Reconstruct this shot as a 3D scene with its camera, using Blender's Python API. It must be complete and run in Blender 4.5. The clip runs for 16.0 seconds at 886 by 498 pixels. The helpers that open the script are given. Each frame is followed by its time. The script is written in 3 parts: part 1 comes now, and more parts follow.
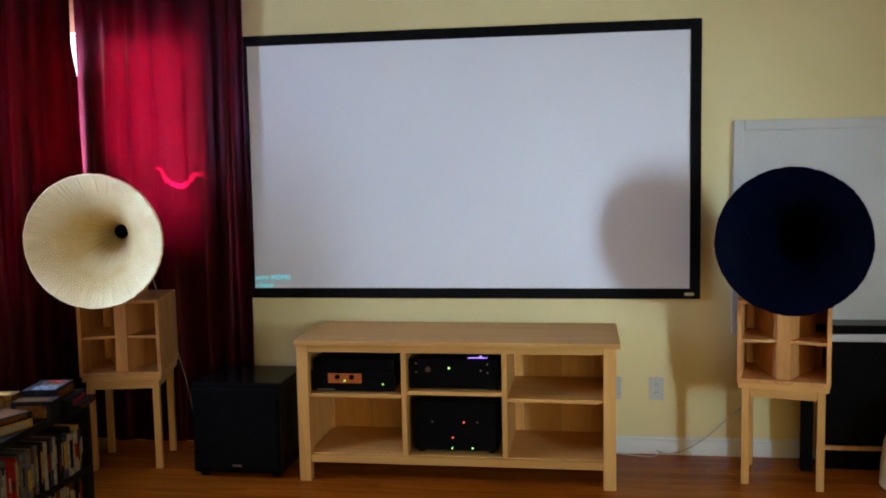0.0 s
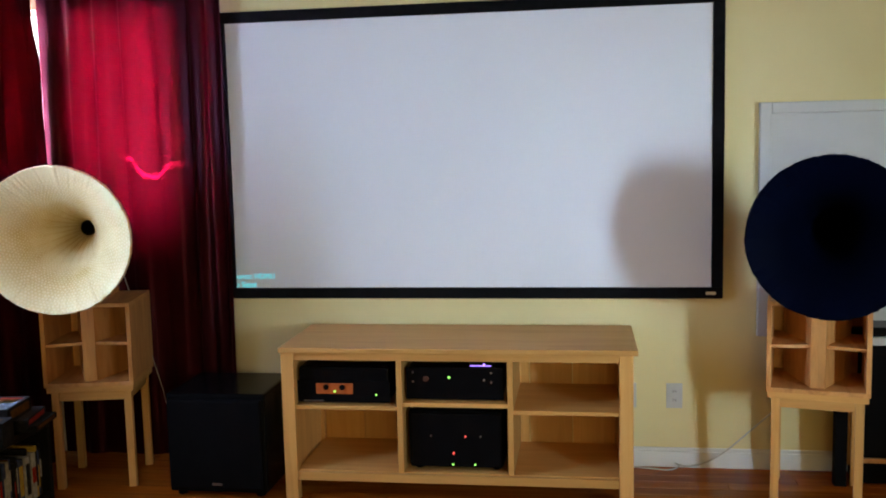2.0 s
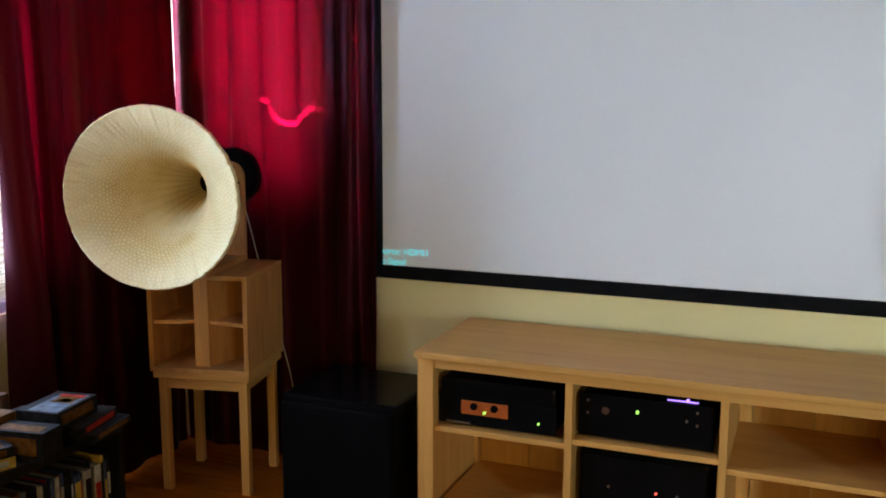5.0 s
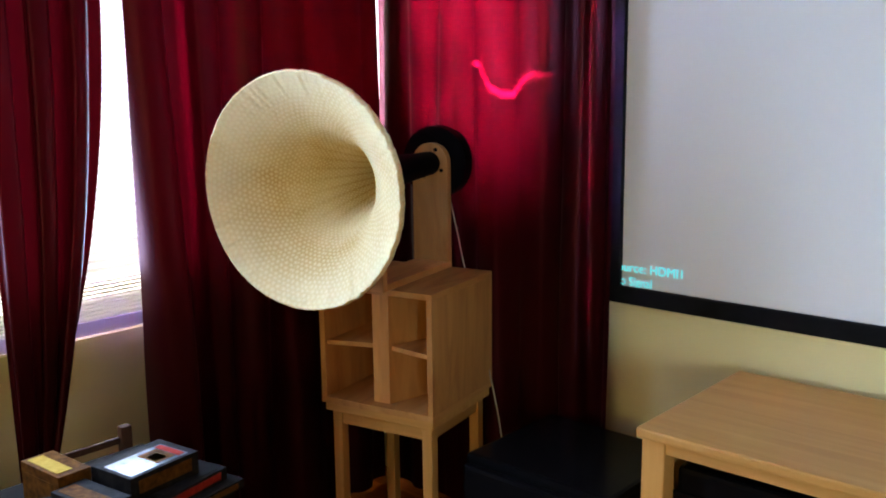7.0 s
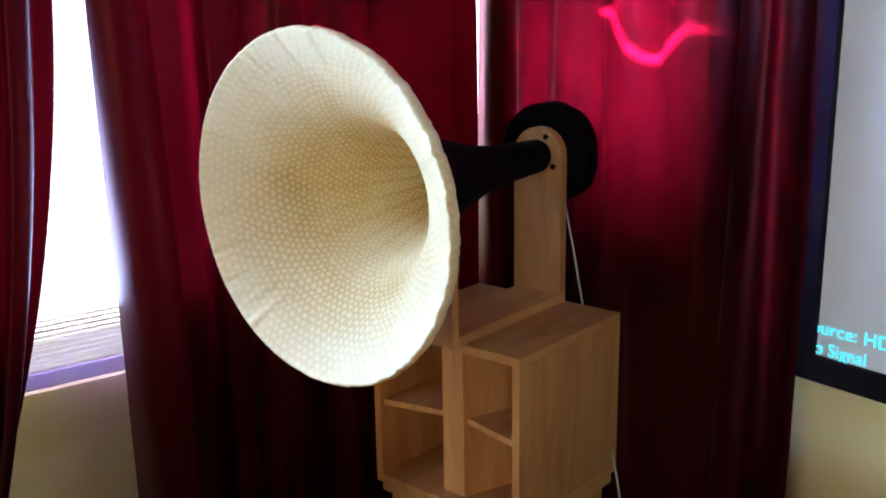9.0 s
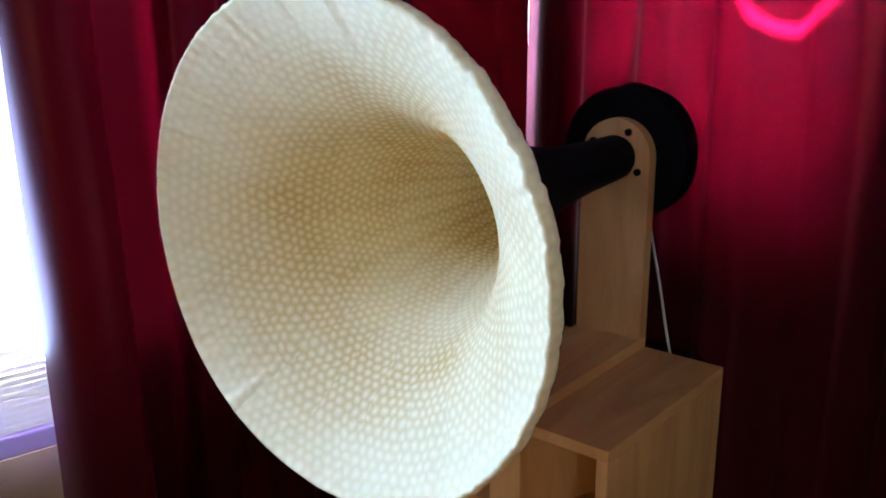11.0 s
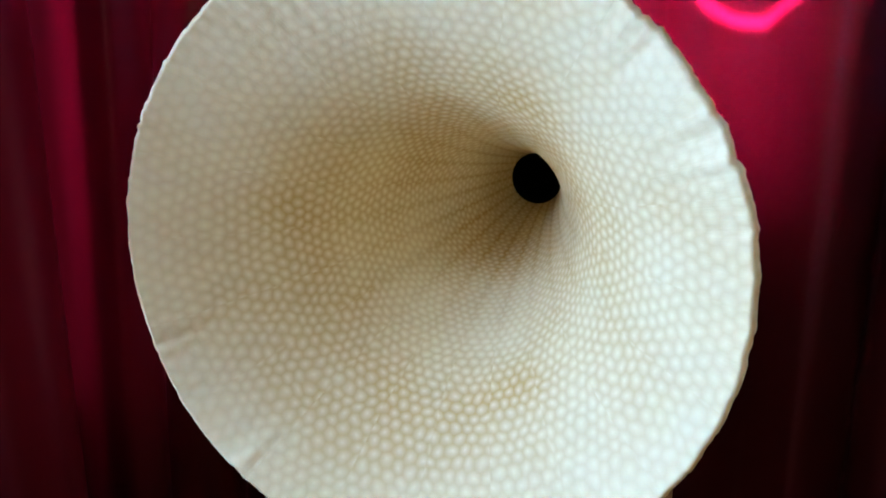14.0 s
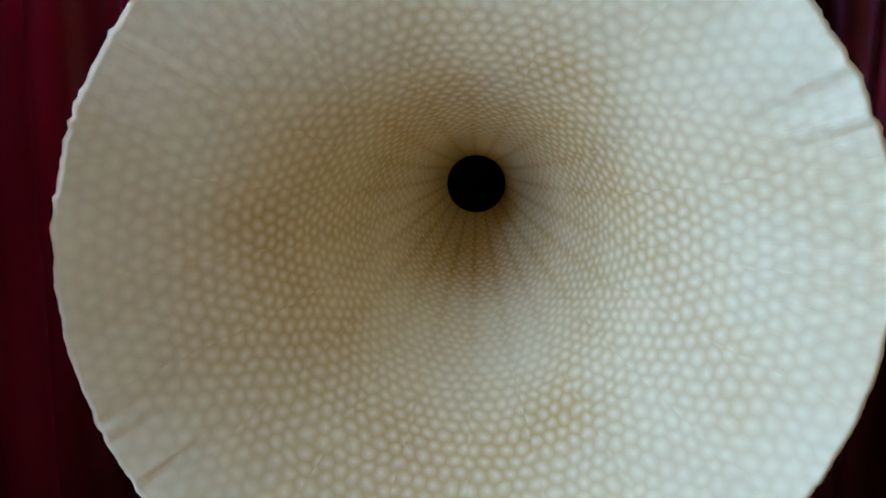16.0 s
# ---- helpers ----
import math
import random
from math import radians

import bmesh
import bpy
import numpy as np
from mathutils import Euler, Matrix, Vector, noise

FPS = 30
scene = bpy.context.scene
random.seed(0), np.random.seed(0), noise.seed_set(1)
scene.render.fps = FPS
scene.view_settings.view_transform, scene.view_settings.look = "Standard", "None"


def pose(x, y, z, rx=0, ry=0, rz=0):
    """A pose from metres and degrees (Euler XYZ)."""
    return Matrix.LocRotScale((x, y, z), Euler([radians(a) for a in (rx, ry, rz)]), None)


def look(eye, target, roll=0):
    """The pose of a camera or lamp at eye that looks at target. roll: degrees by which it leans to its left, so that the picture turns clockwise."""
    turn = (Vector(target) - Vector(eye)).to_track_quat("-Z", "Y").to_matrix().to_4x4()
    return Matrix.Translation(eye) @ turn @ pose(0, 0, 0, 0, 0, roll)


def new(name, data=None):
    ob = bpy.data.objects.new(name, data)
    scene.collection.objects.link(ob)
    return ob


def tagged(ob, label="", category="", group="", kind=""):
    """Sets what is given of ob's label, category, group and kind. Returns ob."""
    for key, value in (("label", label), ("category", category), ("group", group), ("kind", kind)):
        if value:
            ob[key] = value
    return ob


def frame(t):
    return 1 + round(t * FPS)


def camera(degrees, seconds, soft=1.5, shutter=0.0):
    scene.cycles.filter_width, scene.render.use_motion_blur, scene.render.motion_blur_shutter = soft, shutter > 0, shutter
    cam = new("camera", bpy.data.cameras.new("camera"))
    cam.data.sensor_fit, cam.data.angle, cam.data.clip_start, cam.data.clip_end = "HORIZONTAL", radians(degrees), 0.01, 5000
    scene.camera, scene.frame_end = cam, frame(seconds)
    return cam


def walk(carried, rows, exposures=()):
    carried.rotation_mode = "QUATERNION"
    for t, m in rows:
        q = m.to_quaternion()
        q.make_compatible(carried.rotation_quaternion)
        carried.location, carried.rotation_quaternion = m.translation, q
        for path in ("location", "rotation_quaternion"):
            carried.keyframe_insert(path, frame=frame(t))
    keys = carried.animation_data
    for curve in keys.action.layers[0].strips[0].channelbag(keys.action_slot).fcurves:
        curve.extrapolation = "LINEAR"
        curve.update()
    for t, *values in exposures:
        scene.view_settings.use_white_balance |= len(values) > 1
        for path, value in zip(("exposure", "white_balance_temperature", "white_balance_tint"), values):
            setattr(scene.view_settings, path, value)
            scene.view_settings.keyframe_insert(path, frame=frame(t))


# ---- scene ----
cam = camera(50.9, 16.0, 1.9)


def heading(eye, yaw, pitch, roll):
    """A camera's pose from its heading: yaw to the left of +y, pitch up and roll, in degrees."""
    y, p = radians(yaw), radians(pitch)
    ahead = Vector((-math.sin(y) * math.cos(p), math.cos(y) * math.cos(p), math.sin(p)))
    return look(eye, Vector(eye) + ahead, roll)


# seconds, eye, (yaw, pitch, roll)
PATH = [
    (0, (0.001, 0.001, 1.485), (8.68, -5.37, -1.09)),
    (0.5, (0.014, 0.155, 1.484), (10.44, -5.48, -0.77)),
    (1, (0.012, 0.235, 1.469), (10.40, -5.97, -0.60)),
    (1.5, (-0.030, 0.322, 1.487), (9.49, -6.40, -0.89)),
    (2, (-0.077, 0.396, 1.502), (8.35, -6.35, -1.35)),
    (2.5, (-0.127, 0.460, 1.496), (6.92, -6.36, -2.16)),
    (3, (-0.141, 0.555, 1.502), (8.28, -7.84, -2.16)),
    (3.5, (-0.090, 0.712, 1.481), (12.03, -7.28, -0.16)),
    (6, (-0.252, 1.913, 1.466), (30.25, -9.78, -0.80)),
    (6.5, (-0.310, 2.138, 1.421), (36.14, -8.77, 0.09)),
    (7, (-0.347, 2.362, 1.436), (41.85, -10.42, -0.71)),
    (7.5, (-0.468, 2.561, 1.442), (44.12, -10.16, -1.22)),
    (8, (-0.565, 2.771, 1.453), (47.31, -10.61, -0.60)),
    (8.5, (-0.660, 2.927, 1.460), (50.91, -12.48, -0.13)),
    (9, (-0.814, 3.097, 1.459), (52.83, -13.56, -1.02)),
    (11.5, (-1.384, 3.335, 1.445), (50.70, -16.85, 0.30)),
    (12, (-1.478, 3.237, 1.434), (44.31, -16.09, -1.86)),
    (12.5, (-1.579, 3.147, 1.447), (38.62, -17.46, -0.16)),
    (13, (-1.603, 3.118, 1.390), (36.18, -14.45, 0.95)),
    (13.5, (-1.649, 3.151, 1.368), (35.05, -12.09, 1.65)),
    (14, (-1.690, 3.173, 1.380), (32.54, -13.84, 1.17)),
    (14.5, (-1.702, 3.203, 1.393), (34.49, -15.40, 1.69)),
    (15, (-1.844, 3.217, 1.371), (26.52, -14.42, -0.01)),
    (15.5, (-1.968, 3.201, 1.355), (20.3, -13.70, 0.99)),
    (16, (-1.991, 3.211, 1.311), (16.04, -11.06, -0.24)),
]
walk(cam, [(t, heading(eye, *turn)) for t, eye, turn in PATH],
     [(0, -0.6, 6700, 10), (3.5, -0.32, 6800, 10), (6, -0.72, 7500, 8), (7, -0.28, 6900, 8), (7.5, -0.02, 6500, 8), (9, 0.0, 5900, 8), (11.5, -0.27, 5450, 8),
      (14.5, -0.45, 5500, 8), (16, -0.92, 5350, 8)])

# ---- world, windows' daylight, an added rear fill and exposure ----
world = bpy.data.worlds.new("sky")
scene.world = world
world.use_nodes = True
wn, wl = world.node_tree.nodes, world.node_tree.links
sky = wn.new("ShaderNodeTexSky")
sky.sky_type, sky.sun_disc, sky.sun_elevation, sky.sun_rotation = "NISHITA", False, radians(38), radians(140)
wn["Background"].inputs["Strength"].default_value = 0.1
wl.new(sky.outputs["Color"], wn["Background"].inputs["Color"])


def window_light(name, eye, target, wide, high, power, colour, spread=180):
    data = bpy.data.lights.new(name, "AREA")
    data.shape, data.size, data.size_y, data.energy, data.color, data.spread = "RECTANGLE", wide, high, power, colour, radians(spread)
    ob = new(name, data)
    ob.matrix_world = look(eye, target)
    return ob


window_light("daylight_east", (3.44, -0.05, 1.3), (0.2, 4.6, 1.15), 0.5, 1.1, 18, (0.58, 0.80, 1.0), 40)
window_light("daylight_west", (-2.688, 3.355, 1.53), (0, 3.355, 1.53), 1.19, 1.24, 104, (0.56, 0.79, 1.26))
window_light("daylight_north", (-2.215, 5.2, 1.80), (-2.215, 0, 1.80), 0.8, 1.2, 3700, (0.74, 0.45, 1.75), 46)
# warm fill added from the rear; no window is known there
window_light("warm_fill_south", (1.1, -3.26, 1.5), (0.8, 0, 1.3), 2.2, 1.2, 70, (1.0, 0.83, 0.36))

# ---- materials ----


def material(name):
    m = bpy.data.materials.new(name)
    m.use_nodes = True
    n, l = m.node_tree.nodes, m.node_tree.links
    return m, n, l, n["Principled BSDF"]


def ramp(n, l, fac, stops):
    r = n.new("ShaderNodeValToRGB")
    while len(r.color_ramp.elements) < len(stops):
        r.color_ramp.elements.new(0.5)
    for e, (p, c) in zip(r.color_ramp.elements, stops):
        e.position, e.color = p, (*c, 1)
    l.new(fac, r.inputs["Fac"])
    return r.outputs["Color"]


def coords(n, l, scale=(1, 1, 1), kind="Object"):
    c, m = n.new("ShaderNodeTexCoord"), n.new("ShaderNodeMapping")
    m.inputs["Scale"].default_value = scale
    l.new(c.outputs[kind], m.inputs["Vector"])
    return m.outputs["Vector"]


def noise_tex(n, l, vec, scale, detail=4.0, rough=0.55, distortion=0.0):
    t = n.new("ShaderNodeTexNoise")
    t.inputs["Scale"].default_value, t.inputs["Detail"].default_value = scale, detail
    t.inputs["Roughness"].default_value, t.inputs["Distortion"].default_value = rough, distortion
    l.new(vec, t.inputs["Vector"])
    return t.outputs["Fac"]


def bump(n, l, height, bsdf, strength=0.2, distance=0.01):
    b = n.new("ShaderNodeBump")
    b.inputs["Strength"].default_value, b.inputs["Distance"].default_value = strength, distance
    l.new(height, b.inputs["Height"])
    l.new(b.outputs["Normal"], bsdf.inputs["Normal"])


def plain(name, dark, light, scale=6.0, rough=0.6, relief=0.08, fine=120.0, metal=0.0, gloss=0.5):
    """A painted or moulded surface with broad tone changes and fine grain."""
    m, n, l, b = material(name)
    v = coords(n, l)
    l.new(ramp(n, l, noise_tex(n, l, v, scale), ((0.3, dark), (0.7, light))), b.inputs["Base Color"])
    b.inputs["Roughness"].default_value, b.inputs["Metallic"].default_value = rough, metal
    b.inputs["Specular IOR Level"].default_value = gloss
    bump(n, l, noise_tex(n, l, v, fine, 3), b, relief, 0.003)
    return m


def timber(name, dark, mid, light, grain=(0.9, 15, 15), rough=0.5, tint=0.25):
    """Solid wood; the grain runs along the object's first axis of the given scale."""
    m, n, l, b = material(name)
    v = coords(n, l, grain)
    info = n.new("ShaderNodeObjectInfo")
    add = n.new("ShaderNodeVectorMath")
    add.operation = "MULTIPLY_ADD"
    l.new(info.outputs["Random"], add.inputs[0])
    add.inputs[1].default_value = (7, 11, 5)
    l.new(v, add.inputs[2])
    big = noise_tex(n, l, add.outputs["Vector"], 1.4, 6, 0.6, 1.2)
    col = ramp(n, l, big, ((0.28, dark), (0.5, mid), (0.74, light)))
    mix = n.new("ShaderNodeHueSaturation")
    val = n.new("ShaderNodeMapRange")
    val.inputs["To Min"].default_value, val.inputs["To Max"].default_value = 1 - tint / 2, 1 + tint / 2
    l.new(info.outputs["Random"], val.inputs["Value"])
    l.new(val.outputs["Result"], mix.inputs["Value"])
    l.new(col, mix.inputs["Color"])
    l.new(mix.outputs["Color"], b.inputs["Base Color"])
    b.inputs["Roughness"].default_value = rough
    bump(n, l, big, b, 0.12, 0.002)
    return m


def glow(name, colour, strength):
    m, n, l, b = material(name)
    b.inputs["Base Color"].default_value = (*[c * 0.3 for c in colour], 1)
    b.inputs["Emission Color"].default_value = (*colour, 1)
    b.inputs["Emission Strength"].default_value = strength
    return m


def satin(name):
    """Red satin cloth: woven sheen, and daylight comes through it."""
    m, n, l, b = material(name)
    v = coords(n, l)
    col = ramp(n, l, noise_tex(n, l, v, 3.5, 5), ((0.3, (0.010, 0.0002, 0.0003)), (0.7, (0.017, 0.0003, 0.0004))))
    l.new(col, b.inputs["Base Color"])
    b.inputs["Roughness"].default_value = 0.36
    b.inputs["Specular IOR Level"].default_value = 0.26
    b.inputs["Specular Tint"].default_value = (1.0, 0.30, 0.45, 1)
    b.inputs["Sheen Weight"].default_value, b.inputs["Sheen Roughness"].default_value = 0.045, 0.3
    b.inputs["Sheen Tint"].default_value = (0.85, 0.13, 0.30, 1)
    weave = n.new("ShaderNodeTexWave")
    weave.bands_direction = "Z"
    weave.inputs["Scale"].default_value, weave.inputs["Distortion"].default_value = 160, 2.0
    l.new(v, weave.inputs["Vector"])
    bump(n, l, weave.outputs["Fac"], b, 0.05, 0.001)
    t = n.new("ShaderNodeBsdfTranslucent")
    t.inputs["Color"].default_value = (0.60, 0.004, 0.019, 1)
    mix = n.new("ShaderNodeMixShader")
    mix.inputs["Fac"].default_value = 0.0085
    l.new(b.outputs["BSDF"], mix.inputs[1])
    l.new(t.outputs["BSDF"], mix.inputs[2])
    l.new(mix.outputs["Shader"], n["Material Output"].inputs["Surface"])
    return m


def paper_shell(name, valley, crest, rough, relief=0.3, gloss=0.35):
    """Papier-mache over a cell mesh: rows of small domes, creased towards the rim. The UV map runs round and along the horn."""
    m, n, l, b = material(name)
    net = n.new("ShaderNodeUVMap")
    net.uv_map = "Cells"
    v = net.outputs["UV"]
    warp = n.new("ShaderNodeTexNoise")
    warp.inputs["Scale"].default_value, warp.inputs["Detail"].default_value = 0.35, 2.0
    l.new(v, warp.inputs["Vector"])
    wob = n.new("ShaderNodeVectorMath")
    wob.operation = "MULTIPLY_ADD"
    l.new(warp.outputs["Color"], wob.inputs[0])
    wob.inputs[1].default_value = (1.2, 1.2, 0)
    l.new(v, wob.inputs[2])
    # distance to the nearest centre of a honeycomb lattice
    near = []
    for shift in (0.0, 0.5):
        last = wob.outputs["Vector"]
        for op, val in (("DIVIDE", (1, 1.732, 1)), ("ADD", (shift, shift, 0)), ("FRACTION", None), ("SUBTRACT", (0.5, 0.5, 0)), ("MULTIPLY", (1, 1.732, 0)), ("LENGTH", None)):
            vm = n.new("ShaderNodeVectorMath")
            vm.operation = op
            l.new(last, vm.inputs[0])
            if val:
                vm.inputs[1].default_value = val
            last = vm.outputs["Value"] if op == "LENGTH" else vm.outputs["Vector"]
        near.append(last)
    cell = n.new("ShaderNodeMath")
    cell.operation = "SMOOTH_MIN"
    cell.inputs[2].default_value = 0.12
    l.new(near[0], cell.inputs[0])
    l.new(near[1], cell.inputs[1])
    # how plainly the cells show through changes over the shell
    blot = ramp(n, l, noise_tex(n, l, coords(n, l), 5.5, 4), ((0.35, (0.5, 0.5, 0.5)), (0.65, (1, 1, 1))))
    along, inward = n.new("ShaderNodeSeparateXYZ"), n.new("ShaderNodeMapRange")
    l.new(coords(n, l, (1, 1, 1), "UV"), along.inputs["Vector"])
    l.new(along.outputs["Y"], inward.inputs["Value"])
    inward.inputs["From Min"].default_value, inward.inputs["From Max"].default_value = 0.02, 0.13
    inward.inputs["To Min"].default_value, inward.inputs["To Max"].default_value = 0.4, 1.0
    shown = n.new("ShaderNodeMath")
    shown.operation = "MULTIPLY"
    l.new(blot, shown.inputs[0])
    l.new(inward.outputs["Result"], shown.inputs[1])
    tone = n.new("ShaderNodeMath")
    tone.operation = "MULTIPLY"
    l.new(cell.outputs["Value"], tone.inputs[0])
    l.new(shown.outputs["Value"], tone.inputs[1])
    fold = n.new("ShaderNodeMapRange")
    l.new(along.outputs["Y"], fold.inputs["Value"])
    fold.inputs["From Min"].default_value, fold.inputs["From Max"].default_value = 0.0, 0.14
    fold.inputs["To Min"].default_value, fold.inputs["To Max"].default_value = 0.55, 0.1
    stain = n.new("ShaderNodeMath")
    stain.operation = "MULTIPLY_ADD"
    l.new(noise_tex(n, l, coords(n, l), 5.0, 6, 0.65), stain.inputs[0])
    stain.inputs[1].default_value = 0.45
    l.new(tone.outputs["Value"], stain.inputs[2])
    b.inputs["Roughness"].default_value, b.inputs["Specular IOR Level"].default_value = rough, gloss
    # the twenty gores meet in seams that show towards the throat
    gore = n.new("ShaderNodeMath")
    gore.operation = "MULTIPLY"
    gore.inputs[1].default_value = 20
    l.new(along.outputs["X"], gore.inputs[0])
    side = n.new("ShaderNodeMath")
    side.operation = "PINGPONG"
    side.inputs[1].default_value = 0.5
    l.new(gore.outputs["Value"], side.inputs[0])
    line = n.new("ShaderNodeMapRange")
    line.inputs["From Min"].default_value, line.inputs["From Max"].default_value = 0.0, 0.22
    line.inputs["To Min"].default_value, line.inputs["To Max"].default_value = 0.26, 0.0
    l.new(side.outputs["Value"], line.inputs["Value"])
    deep = n.new("ShaderNodeMapRange")
    deep.inputs["From Min"].default_value, deep.inputs["From Max"].default_value = 0.12, 0.6
    l.new(along.outputs["Y"], deep.inputs["Value"])
    seam = n.new("ShaderNodeMath")
    seam.operation = "MULTIPLY"
    l.new(line.outputs["Result"], seam.inputs[0])
    l.new(deep.outputs["Result"], seam.inputs[1])
    worn = n.new("ShaderNodeMath")
    worn.operation = "ADD"
    l.new(stain.outputs["Value"], worn.inputs[0])
    l.new(seam.outputs["Value"], worn.inputs[1])
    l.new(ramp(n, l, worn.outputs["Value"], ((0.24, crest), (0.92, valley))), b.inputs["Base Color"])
    # creases run from the rim inwards
    crease = noise_tex(n, l, coords(n, l, (110, 5, 1), "UV"), 1.0, 5, 0.65, 0.6)
    fibre = noise_tex(n, l, coords(n, l), 85.0, 4)
    ridge = n.new("ShaderNodeMath")
    ridge.operation = "MULTIPLY"
    l.new(crease, ridge.inputs[0])
    l.new(fold.outputs["Result"], ridge.inputs[1])
    a = n.new("ShaderNodeMath")
    a.operation = "MULTIPLY_ADD"
    l.new(tone.outputs["Value"], a.inputs[0])
    a.inputs[1].default_value = -0.8
    l.new(ridge.outputs["Value"], a.inputs[2])
    c = n.new("ShaderNodeMath")
    c.operation = "MULTIPLY_ADD"
    l.new(fibre, c.inputs[0])
    c.inputs[1].default_value = 0.35
    l.new(a.outputs["Value"], c.inputs[2])
    bump(n, l, c.outputs["Value"], b, relief, 0.006)
    return m


WALL = plain("cream_paint", (0.68, 0.57, 0.27), (0.74, 0.63, 0.32), 1.3, 0.75, 0.12, 160)
CEIL = plain("white_ceiling_paint", (0.70, 0.69, 0.66), (0.76, 0.75, 0.72), 1.5, 0.85)
TRIM = plain("white_trim_paint", (0.66, 0.66, 0.63), (0.73, 0.73, 0.70), 4, 0.45, 0.04)
PANELWHITE = plain("dull_white_paint", (0.46, 0.45, 0.42), (0.52, 0.51, 0.47), 3, 0.5, 0.05)
CANVAS = plain("projection_canvas", (0.70, 0.70, 0.71), (0.74, 0.74, 0.75), 0.8, 0.8, 0.02, 400)
VELVET = plain("black_velvet", (0.004, 0.004, 0.004), (0.007, 0.007, 0.008), 30, 0.95, 0.1, gloss=0.08)
BLACK = plain("black_lacquer", (0.003, 0.003, 0.0035), (0.005, 0.005, 0.0055), 12, 0.2, 0.03, gloss=0.05)
MATT = plain("black_matt_paint", (0.0025, 0.0025, 0.003), (0.005, 0.0045, 0.005), 9, 0.6, 0.15, gloss=0.03)
SHELFBLACK = plain("black_brown_veneer", (0.006, 0.005, 0.005), (0.012, 0.010, 0.009), 8, 0.5, 0.06, gloss=0.08)
STEEL = plain("dull_steel", (0.35, 0.35, 0.36), (0.45, 0.45, 0.46), 20, 0.35, 0.05, 200, 1.0)
RUBBER = plain("grey_cable_sheath", (0.40, 0.38, 0.33), (0.48, 0.46, 0.40), 20, 0.6)
GREYTOP = plain("pale_grey_laminate", (0.42, 0.42, 0.44), (0.50, 0.50, 0.52), 8, 0.4)
BIRCH = timber("pale_birch", (0.53, 0.255, 0.062), (0.61, 0.31, 0.082), (0.68, 0.365, 0.112))
BIRCH_UP = timber("pale_birch_upright", (0.53, 0.255, 0.062), (0.61, 0.31, 0.082), (0.68, 0.365, 0.112), (15, 15, 0.9))
BIRCH_DEEP = timber("pale_birch_depth", (0.53, 0.255, 0.062), (0.61, 0.31, 0.082), (0.68, 0.365, 0.112), (15, 0.9, 15))
PLY_UP = timber("plywood_upright", (0.44, 0.175, 0.045), (0.59, 0.268, 0.075), (0.70, 0.35, 0.115), (9, 9, 1.6), 0.55, 0.2)
PLY = timber("plywood", (0.44, 0.175, 0.045), (0.59, 0.268, 0.075), (0.70, 0.35, 0.115), (9, 1.6, 9), 0.55, 0.2)
OAKFLOOR = timber("varnished_floorboard", (0.23, 0.046, 0.003), (0.33, 0.078, 0.006), (0.43, 0.12, 0.012), (0.8, 18, 18), 0.22, 0.35)
OAKFLOOR.node_tree.nodes["Principled BSDF"].inputs["Specular IOR Level"].default_value = 0.13
DARKWOOD = timber("dark_stained_wood", (0.05, 0.02, 0.012), (0.08, 0.032, 0.018), (0.11, 0.045, 0.025))
SATIN = satin("red_satin")
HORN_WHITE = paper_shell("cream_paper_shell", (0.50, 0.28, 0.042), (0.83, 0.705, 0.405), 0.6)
HORN_BLUE = paper_shell("blue_black_paper_shell", (0.0003, 0.0005, 0.0015), (0.0008, 0.002, 0.009), 0.5, 0.3, 0.015)
BLIND = plain("white_blind_cloth", (0.70, 0.69, 0.65), (0.76, 0.75, 0.71), 5, 0.7)
bn, bl = BLIND.node_tree.nodes, BLIND.node_tree.links
thin, both = bn.new("ShaderNodeBsdfTranslucent"), bn.new("ShaderNodeMixShader")
thin.inputs["Color"].default_value = (0.8, 0.8, 0.78, 1)
both.inputs["Fac"].default_value = 0.5
bl.new(bn["Principled BSDF"].outputs["BSDF"], both.inputs[1])
bl.new(thin.outputs["BSDF"], both.inputs[2])
bl.new(both.outputs["Shader"], bn["Material Output"].inputs["Surface"])
# for the added lower sheet that dims the glow under the slit
DIMCLOTH = BLIND.copy()
DIMCLOTH.name = "dim_mask_cloth"
DIMCLOTH.node_tree.nodes["Mix Shader"].inputs["Fac"].default_value = 0.12
# for the added upper sheet and the blind's lowest pleats
THIN_CLOTH = BLIND.copy()
THIN_CLOTH.name = "thin_white_cloth"
THIN_CLOTH.node_tree.nodes["Mix Shader"].inputs["Fac"].default_value = 0.24
DAY = glow("bright_daylight", (0.93, 0.97, 1.0), 3.5)
DAY_WEST = glow("open_sky_daylight", (1.0, 0.96, 0.86), 11.0)
GREEN_LED, RED_LED = glow("green_led", (0.35, 1.0, 0.15), 3), glow("red_led", (1.0, 0.10, 0.08), 3)
VIOLET_LED = glow("violet_led", (0.35, 0.2, 1.0), 4)
CYAN = glow("projected_cyan", (0.10, 0.85, 0.95), 1.3)
AMBER = plain("orange_meter_face", (0.36, 0.075, 0.015), (0.48, 0.11, 0.022), 40, 0.4)
PANE = plain("window_glass", (0.8, 0.8, 0.8), (0.8, 0.8, 0.8))
PANE.node_tree.nodes["Principled BSDF"].inputs["Transmission Weight"].default_value = 1.0
PANE.node_tree.nodes["Principled BSDF"].inputs["Roughness"].default_value = 0.02

